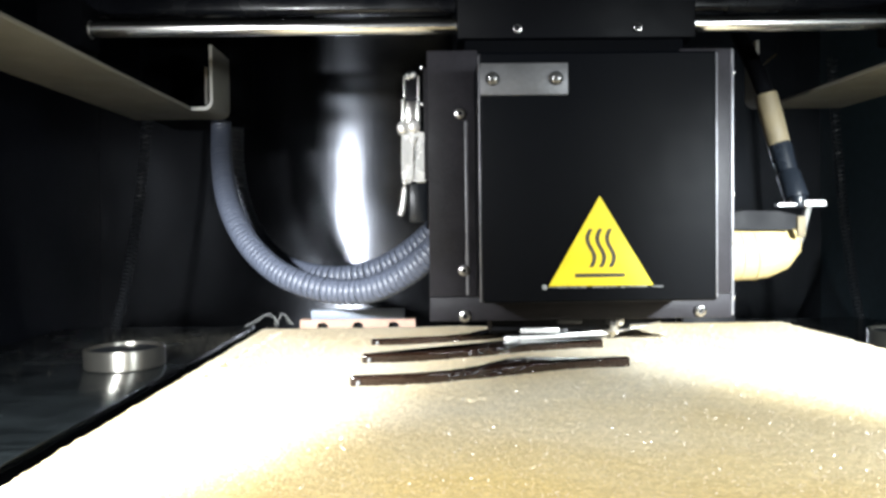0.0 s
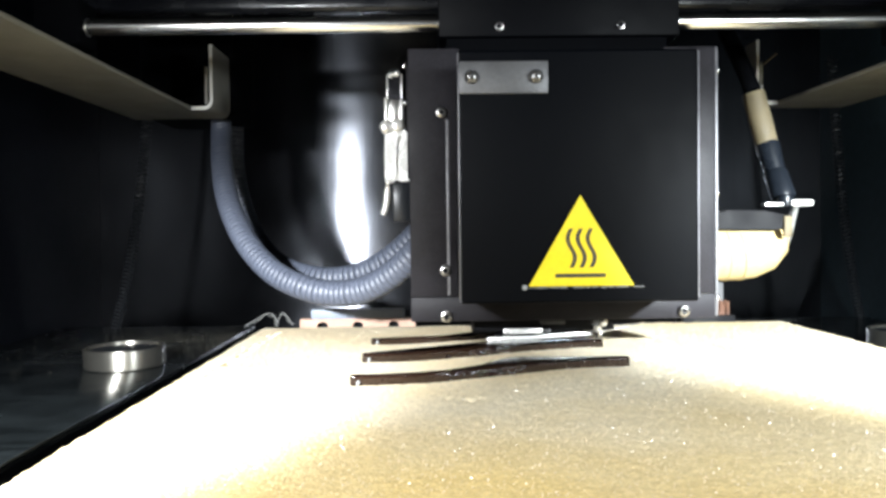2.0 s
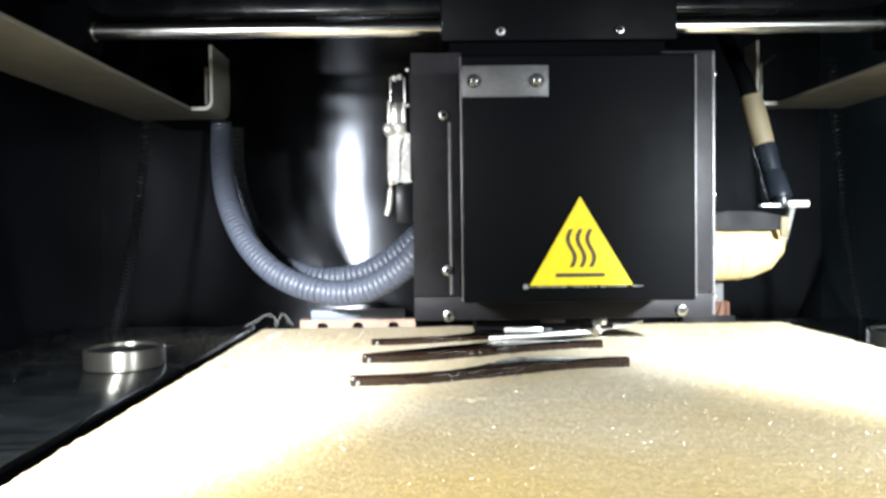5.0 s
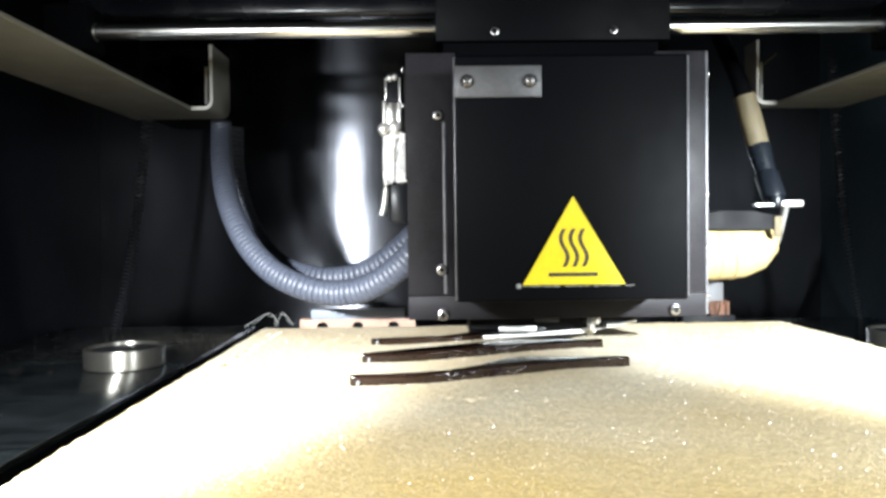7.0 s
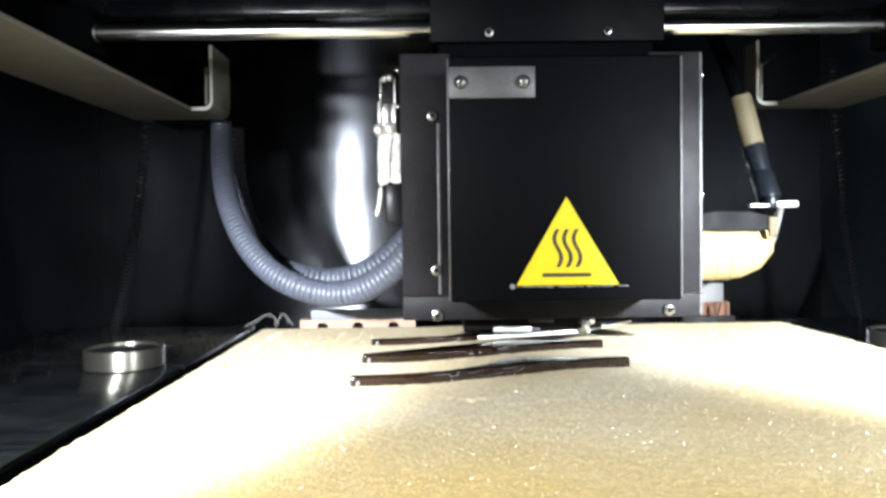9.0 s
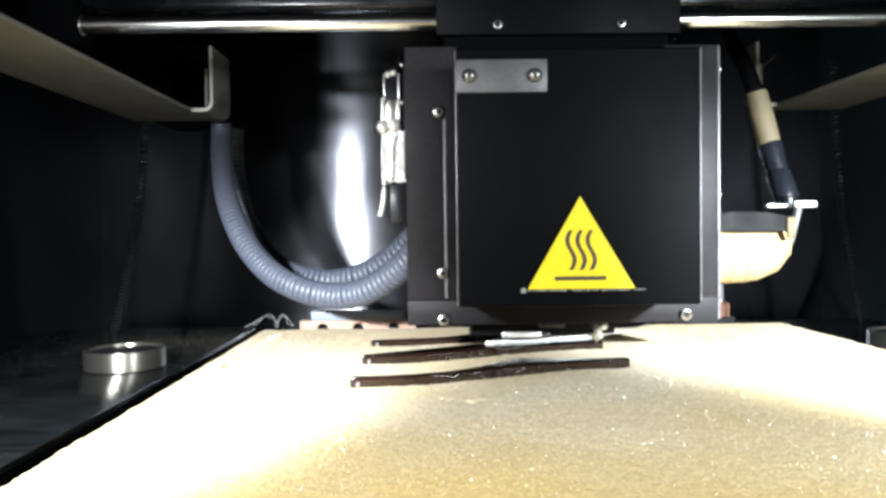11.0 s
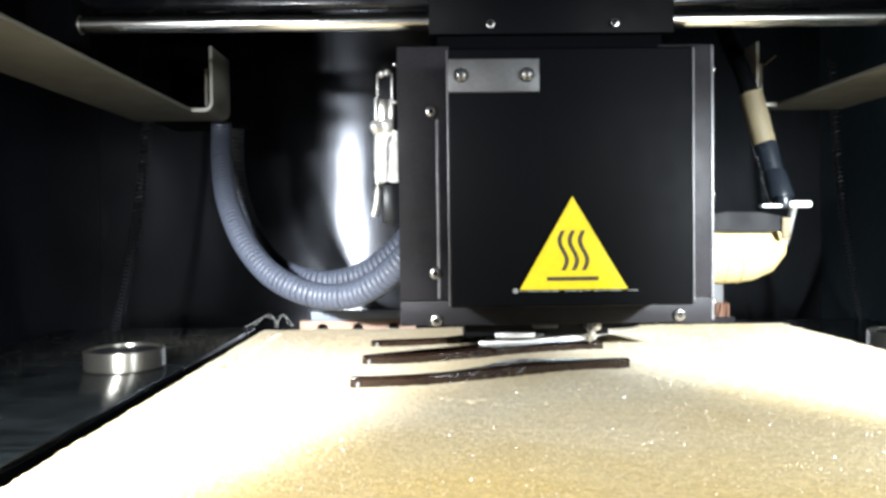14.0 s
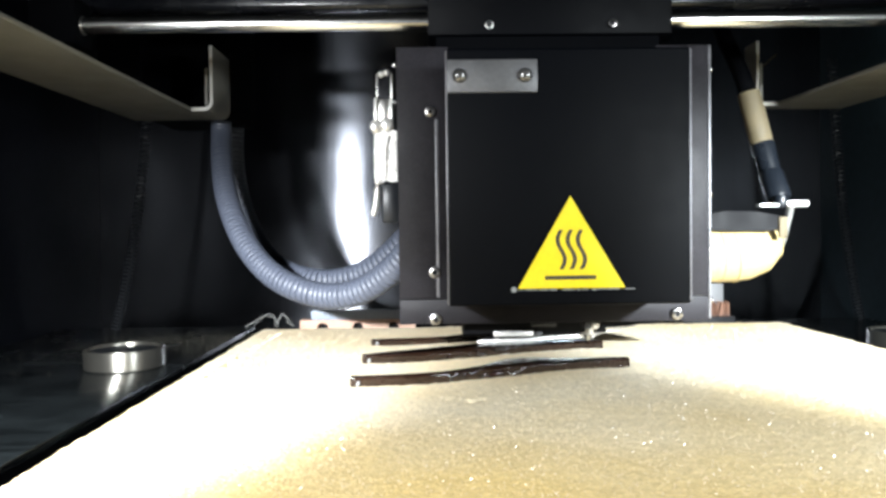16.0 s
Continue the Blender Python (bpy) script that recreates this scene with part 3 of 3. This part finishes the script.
    part("guard_foot", box(bm_new(), 16, 29.5, 383, 401, 18.4, 24.5, 0.6), M_DARK, h, "black foot of the nozzle guard", b)
    part("nozzle_stem", box(bm_new(), 62, 71, 380, 390, 30, 97, 0.6), M_DARK, h, "black nozzle stem", b)
    blade = box(bm_new(), 0, 58, 0, 1.6, 0, 2.1, 0.3)
    bmesh.ops.transform(blade, matrix=pose(0.0230, 0.377, 0.0152, 0, -3.0, -1.0), verts=blade.verts)
    part("guard_blade", blade, M_BRIGHT, h, "bright steel guard blade", b)
    tail = box(bm_new(), 0, 25, 0, 1.4, 0, 0.9, 0.2)
    bmesh.ops.transform(tail, matrix=pose(0.0770, 0.3755, 0.0188, 0, -12.5, -8), verts=tail.verts)
    part("blade_tail", tail, M_BRIGHT, h, "thin bright end of the blade", b)
    arm = box(bm_new(), 0, 50, 0, 10, 0, 1.6, 0.3)
    bmesh.ops.transform(arm, matrix=pose(0.0270, 0.3795, 0.0176, 0, -3.0, 0), verts=arm.verts)
    part("blade_arm", arm, M_DARK, h, "black blade arm", b)
    part("clip", box(bm_new(), 30.5, 50.0, 370.6, 373.0, 20.0, 22.6, 0.5), M_BRIGHT, h, "bright steel clip", b)
    part("clip", box(bm_new(), 50.2, 54.4, 370.9, 373.0, 20.2, 22.0, 0.4), M_ZINC, h, "dull steel clip", b)
    part("clip", box(bm_new(), 48.9, 60.8, 368, 372.2, 24.9, 26.8, 0.4), M_ZINC, h, "dull steel clip", b)
    part("nozzle_cap", lathe(bm_new(), (78.6, 372, 26.2), (78.6, 362, 26.2), ((0, 2.2), (0.75, 2.3), (0.92, 1.7), (1, 0.7)), 24), M_BRIGHT, h, "bright rounded nozzle cap", b)
    part("nozzle_lug", box(bm_new(), 73.6, 76.4, 363, 373, 24.4, 27.8, 0.4), M_ZINC, h, "dull steel lug", b)
    lip = ((79, 29.0), (79, 24.2), (88, 24.4), (96, 25.2), (102, 26.6), (104, 29.0))
    part("guard_lip", prism(bm_new(), lip, 366.5, 371.8), M_DARK, h, "black upturned lip of the nozzle guard", b, smooth=50)
    part("nozzle", lathe(bm_new(), (77.6, 375, 24.5), (77.6, 375, 16.8), ((0, 3.6), (0.5, 3.6), (0.6, 2.4), (1, 0.6)), 20), M_STEEL, h, "steel extrusion nozzle", b)
    return h


def scale_from_eye(bm, factor):
    """Scales a piece of the head about the camera's eye, so that it looks the same from there."""
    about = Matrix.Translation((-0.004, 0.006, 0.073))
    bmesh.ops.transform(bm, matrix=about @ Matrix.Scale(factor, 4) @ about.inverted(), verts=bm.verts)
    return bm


def head_latch(h):
    """Plated toggle latch on the head's side."""
    b = HEAD_BASE
    body = ((-25.6, 117.5), (-25.9, 104), (-25.7, 95.2), (-24.6, 93.6), (-22.4, 94.4), (-20.6, 95.6), (-18.2, 94.8), (-14.6, 95.2), (-14.6, 118), (-19.5, 119.5))
    lt = part("latch", scale_from_eye(prism(bm_new(), body, 352.6, 357.4), 1.144), M_BRIGHT, h, "bright plated toggle latch", b)
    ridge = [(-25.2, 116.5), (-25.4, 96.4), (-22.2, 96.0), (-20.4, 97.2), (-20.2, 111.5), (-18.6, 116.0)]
    part("latch_ridge", scale_from_eye(prism(bm_new(), ridge, 350.9, 352.7), 1.144), M_BRIGHT, lt, "raised plated ridge")
    part("latch_lip", scale_from_eye(cyl(bm_new(), (-25.4, 352.4, 94.2), (-23.2, 352.4, 95.0), 1.2, 14, 0.4), 1.144), M_BRIGHT, lt)
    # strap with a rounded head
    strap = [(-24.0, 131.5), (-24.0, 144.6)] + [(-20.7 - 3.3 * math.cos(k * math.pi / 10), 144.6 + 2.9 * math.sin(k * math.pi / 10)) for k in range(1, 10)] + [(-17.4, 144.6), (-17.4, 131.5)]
    part("latch_plate", scale_from_eye(prism(bm_new(), strap, 353.6, 355.4), 1.144), M_GUN, lt, "dark plated strip")
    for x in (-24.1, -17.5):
        part("strap_edge", scale_from_eye(box(bm_new(), x - 0.45, x + 0.45, 353.1, 354.4, 132, 144.8, 0.3), 1.144), M_STEEL, lt, "bright rolled strip edge")
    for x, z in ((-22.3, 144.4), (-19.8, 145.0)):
        part("rivet", scale_from_eye(lathe(bm_new(), (x, 353.7, z), (x, 351.9, z), ((0, 1.5), (0.4, 1.45), (0.8, 1.0), (1, 0.4)), 18), 1.144), M_BRIGHT, lt, "domed rivet")
    part("latch_cheek", scale_from_eye(box(bm_new(), -25.5, -24.0, 351.4, 357, 121.5, 133.6, 0.5), 1.144), M_BRIGHT, lt)
    part("latch_cheek", scale_from_eye(box(bm_new(), -18.6, -17.0, 351.4, 357, 121.5, 133.0, 0.5), 1.144), M_BRIGHT, lt)
    part("latch_web", scale_from_eye(box(bm_new(), -23.8, -18.8, 353.2, 356, 122.5, 133.0, 0.4), 1.144), M_STEEL, lt, "brushed steel web")
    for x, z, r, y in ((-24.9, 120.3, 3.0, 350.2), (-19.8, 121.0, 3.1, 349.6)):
        part("pivot", scale_from_eye(lathe(bm_new(), (x, 358, z), (x, y, z), ((0, r), (0.82, r), (0.93, r * 0.86), (1, r * 0.5)), 28), 1.144), M_BRIGHT, lt, "bright domed pivot")
    part("hook", scale_from_eye(sweep(bm_new(), ((-24.6, 353, 93), (-24.8, 353, 90), (-25.2, 353, 86), (-26.0, 353, 82), (-27.0, 353, 79.4)), [1.1, 1.5, 1.5, 1.5, 1.2], 12), 1.144), M_BRIGHT, lt, "bright hook tail")
    part("hook_pad", scale_from_eye(box(bm_new(), -22.6, -14, 354, 358, 76, 94.6, 1.0), 1.144), M_SHRINK, lt, "dark rubber pad")
    part("link", scale_from_eye(box(bm_new(), -15.2, -12.4, 350, 360, 96, 148, 0.4), 1.144), M_FLANGE, lt, "dark mounting strip")
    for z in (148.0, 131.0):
        part("link_stud", scale_from_eye(cyl(bm_new(), (-15.8, 351.4, z), (-15.8, 349.4, z), 1.0, 14, 0.4), 1.144), M_SCREW, lt, "small bright stud")


def head_intake(h):
    """Steel elbow, clamp arm and sleeved cable on the other side of the head."""
    b = HEAD_BASE
    el = part("elbow", scale_from_eye(sweep(bm_new(), ((112, 385, 59.5), (140, 385, 59.5), (150, 385, 59.6), (158, 385, 60.2), (165, 385, 62.0), (170, 385, 65.5), (172.5, 385, 70)),
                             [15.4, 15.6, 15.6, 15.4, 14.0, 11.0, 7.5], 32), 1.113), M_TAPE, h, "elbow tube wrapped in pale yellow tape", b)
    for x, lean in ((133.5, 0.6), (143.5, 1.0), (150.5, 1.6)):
        part("band", scale_from_eye(lathe(bm_new(), (x, 385, 59.5), (x + 1.8, 385, 59.5 + lean * 0.2), ((0, 15.6), (0.15, 15.95), (0.85, 15.95), (1, 15.6)), 40), 1.113), M_TAPE, el, "overlapping turn of tape")
    # dark piece put where the elbow's upper metal reflects the dark chamber
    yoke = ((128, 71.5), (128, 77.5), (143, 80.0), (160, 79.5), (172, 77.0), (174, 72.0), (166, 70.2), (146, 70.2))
    part("yoke", scale_from_eye(prism(bm_new(), yoke, 369, 397), 1.113), M_DARK, el, "dark steel yoke standing for the elbow's dark upper reflection")
    part("yoke_lug", scale_from_eye(box(bm_new(), 169.2, 173.4, 367.4, 369.6, 66.5, 77, 0.8), 1.113), M_SLEEVE, el, "beige lug")
    ca = part("clamp_arm", scale_from_eye(box(bm_new(), 178.6, 190.2, 379, 388, 81.8, 85.2, 1.1), 1.113), M_BRIGHT, h, "bright clamp arm", b)
    part("clamp_bar", scale_from_eye(box(bm_new(), 165.8, 178.0, 381, 386, 82.0, 83.8, 0.6), 1.113), M_CHROME, ca, "thin steel bar")
    part("arm_link", scale_from_eye(sweep(bm_new(), ((182.5, 383, 82.5), (180.5, 383, 74), (178.5, 383, 66), (177.0, 383, 62), (174.0, 383, 59)), [1.9, 1.9, 1.9, 1.7, 1.5], 10), 1.113), M_STEEL, ca, "bent steel link")
    part("knob", scale_from_eye(cyl(bm_new(), (177.6, 384, 81.6), (177.6, 384, 88), 3.6, 20, 0.6), 1.113), M_SHRINK, ca, "black knob")
    cb = part("cable", sweep(bm_new(), ((184, 500, 232), (182, 482, 206), (183, 464, 184), (185.5, 452, 166), (188.5, 447.6, 152)), 4.9, 14), M_UNLIT, h, "black cable", b)
    part("sleeve", lathe(bm_new(), (188.7, 447.5, 151.6), (196.4, 445.6, 119.4), ((0, 5.9), (0.04, 6.4), (0.5, 6.6), (0.96, 6.4), (1, 5.9)), 24), M_SLEEVE, cb, "beige woven cable sleeve")
    part("shrink_tube", lathe(bm_new(), (196.2, 445.6, 120.6), (198.9, 440, 102.3), ((0, 6.5), (0.1, 6.8), (0.6, 6.1), (1, 5.8)), 24), M_SHRINK, cb, "black shrink tubing")
    part("cable_collar", lathe(bm_new(), (198.7, 440, 103), (199.6, 431, 87.2), ((0, 6.3), (0.05, 6.8), (0.9, 6.8), (1, 6.1)), 24), M_SHRINK, cb, "black plastic collar")


# ---- hoses: rigid rings strung along a bending line ----
def hose_line(points, lift):
    """Points of the hose for a head offset (dx, dy): its near end goes with the head."""
    pts = [Vector(p) for p in points]

    def at(u, off):
        n = len(pts) - 1
        s = min(u * n, n - 1e-6)
        i = int(s)
        t = s - i
        a, b, c, d = pts[max(i - 1, 0)], pts[i], pts[i + 1], pts[min(i + 2, n)]
        p = 0.5 * (2 * b + (c - a) * t + (2 * a - 5 * b + 4 * c - d) * t * t + (3 * b - a - 3 * c + d) * t ** 3)
        w = max(0.0, min(1.0, (u - 0.25) / 0.72))
        w = w * w * (3 - 2 * w)
        return p + Vector((off[0] * w, off[1] * w, lift * off[0] * 4 * w * (1 - w)))
    return at


HOSES = []


def hose(points, rings, radius, label):
    at = hose_line(points, 0.12)
    root = empty("hose", Vector((0, 0, 0)), label, "hose", "corrugated hoses")
    r = radius
    me = mesh("ring", lathe(bm_new(), (0, 0, -1.75), (0, 0, 1.75), ((0, r * 0.92), (0.12, r * 0.93), (0.28, r * 0.98), (0.42, r), (0.58, r), (0.72, r * 0.98), (0.88, r * 0.93), (1, r * 0.92)), 24), M_HOSE, 60)
    # even spacing along the line
    fine = [at(k / 800, (0, 0)) for k in range(801)]
    run = [0.0]
    for a, c in zip(fine, fine[1:]):
        run.append(run[-1] + (c - a).length)
    made = []
    for k in range(rings):
        want = run[-1] * (k + 0.5) / rings
        u = next(i for i, d in enumerate(run) if d >= want) / 800
        ob = new("ring", me)
        ob.parent = root
        made.append((ob, u))
    HOSES.append((at, made))


def ring_pose(at, u, off):
    p, q = at(u, off), at(min(1, u + 0.006), off)
    t = (q - at(max(0, u - 0.006), off)).normalized()
    return Matrix.Translation(p / 1000) @ t.to_track_quat("Z", "Y").to_matrix().to_4x4()


gantry_thing = gantry()
head = print_head()
head_latch(head)
head_intake(head)
hose(((-158, 556, 215), (-154, 545, 149.7), (-148.5, 525, 126.9), (-139.5, 500, 101.4), (-129, 480, 81.9), (-115.3, 462, 63.3), (-98, 446, 48.2), (-80, 434, 39.8), (-60.5, 425, 35.8),
      (-41.5, 415, 38.3), (-24.8, 405, 48), (-12.6, 396, 60), (-2.6, 388, 73), (7, 380, 86)),
     102, 7.5, "grey corrugated hose looping down to the print head")
hose(((-152, 570, 215), (-153, 579, 160.6), (-153.5, 579, 132.1), (-149.5, 572, 107), (-140, 561, 82), (-125, 540, 62), (-104, 504, 48.5), (-79.5, 472, 42.8), (-58.5, 460, 42.4),
      (-39.5, 450, 48.2), (-23.8, 440, 58.8), (-10.5, 430, 71.5), (1.2, 420, 84), (9, 412, 91.5)),
     94, 7.1, "grey corrugated hose looping behind the first one")


# ---- movement ----
def motions():
    # seconds, and the head's offset across and away, in millimetres
    rows = [
        (0, 13.1, -5.9), (0.1, 15.6, -3.1), (0.2, 15.7, -2.8), (0.3, 13.3, -5), (0.4, 10.9, -7.1), (0.5, 12.2, -5.6),
        (0.6, 14.7, -2.9), (0.7, 14.1, -3.2), (0.8, 11.7, -5.4), (0.9, 10, -6.9), (1, 12.4, -4.3), (1.1, 14.3, -2.1),
        (1.2, 11.9, -4.2), (1.3, 9.9, -6), (1.4, 11.2, -4.4), (1.5, 13.4, -1.9), (1.6, 11, -3.8), (1.7, 9, -5.4),
        (1.8, 6.7, -7.3), (1.9, 4.2, -9.4), (2, 4.2, -8.9), (2.1, 6.6, -6.5), (2.2, 9, -4.1), (2.3, 11.4, -1.6),
        (2.4, 11.1, -1.9), (2.5, 9, -4), (2.6, 6.3, -6.7), (2.7, 4, -9), (2.8, 4.9, -8.1), (2.9, 7.2, -5.7),
        (3, 9.6, -3.3), (3.1, 10, -2.6), (3.2, 7.6, -4.7), (3.3, 5, -7), (3.4, 3.3, -8.5), (3.5, 5.7, -5.8),
        (3.6, 8.2, -3), (3.7, 8.8, -2), (3.8, 6.5, -4), (3.9, 4.2, -5.9), (4, 4, -5.8), (4.1, 6.1, -3.5),
        (4.2, 8.5, -0.8), (6.3, -0.8, -4.8), (6.4, -0.8, -4.5), (6.5, -0.7, -4.2), (6.6, -0.6, -4), (6.7, -0.5, -3.9),
        (6.8, -0.3, -3.6), (6.9, 1.2, -2), (7, 2.7, -0.5), (7.1, 0.4, -2.3), (7.2, -1.2, -3.5), (7.3, 1.2, -0.7),
        (7.4, 1.2, -0.1), (7.5, -1.3, -2.2), (7.6, -2.1, -2.8), (7.7, 0.2, -0.1), (7.8, 0, -0.1), (7.9, -2.3, -2.1),
        (8, -5.1, -4.6), (8.1, -2.5, -2.1), (8.2, -0.8, -0.5), (8.3, 0, 0.3), (8.4, 0, 0.2), (8.5, 0, 0.1),
        (9.2, 0, 0), (11.3, 3, -16.2), (11.4, 3, -16.2), (11.5, 3, -16.1), (12, 3, -16.4), (12.1, 4.1, -15),
        (12.2, 5.9, -13), (12.3, 6.3, -12.4), (12.4, 4, -14.4), (12.5, 1.5, -16.6), (12.6, 2.1, -15.9), (12.7, 4.4, -13.5),
        (12.8, 6.7, -11.1), (12.9, 6.7, -11), (13, 4.4, -13.2), (13.1, 1.9, -15.7), (13.2, -0.4, -18), (13.3, 0.2, -17.4),
        (13.4, 2.4, -15.2), (13.5, 5, -12.6), (13.6, 7.4, -9.8), (13.7, 6.6, -10.3), (13.8, 4.3, -12.2), (13.9, 1.8, -14.4),
        (14, -0.6, -16.5), (14.1, -2.6, -18.5), (14.2, -0.4, -16.4), (14.3, 1.9, -14.1), (14.4, 4.2, -11.9), (14.5, 6.8, -9.3),
        (14.6, 7.1, -8.7), (14.7, 4.8, -10.6), (14.8, 2.3, -12.8), (14.9, 0.1, -14.7), (15, -2.1, -16.6), (15.1, -3.8, -18.4),
        (15.2, -1.6, -16.3), (15.3, 0.7, -14.1), (15.4, 3.2, -11.7), (15.5, 5.8, -9.2), (15.6, 7.9, -6.7), (15.7, 6, -8.3),
        (15.8, 3.7, -10.2), (15.9, 1.5, -12), (16, -1, -14.1),
    ]
    walk(head, [(t, Matrix.Translation(HEAD_BASE + Vector((x, y, 0)) / 1000)) for t, x, y in rows])
    walk(gantry_thing, [(t, Matrix.Translation(GANTRY_BASE + Vector((0, y, 0)) / 1000)) for t, x, y in rows])
    for at, rings in HOSES:
        for ob, u in rings:
            if u < 0.26:
                ob.matrix_basis = ring_pose(at, u, (0, 0))
            else:
                walk(ob, [(t, ring_pose(at, u, (x, y))) for t, x, y in rows])


motions()
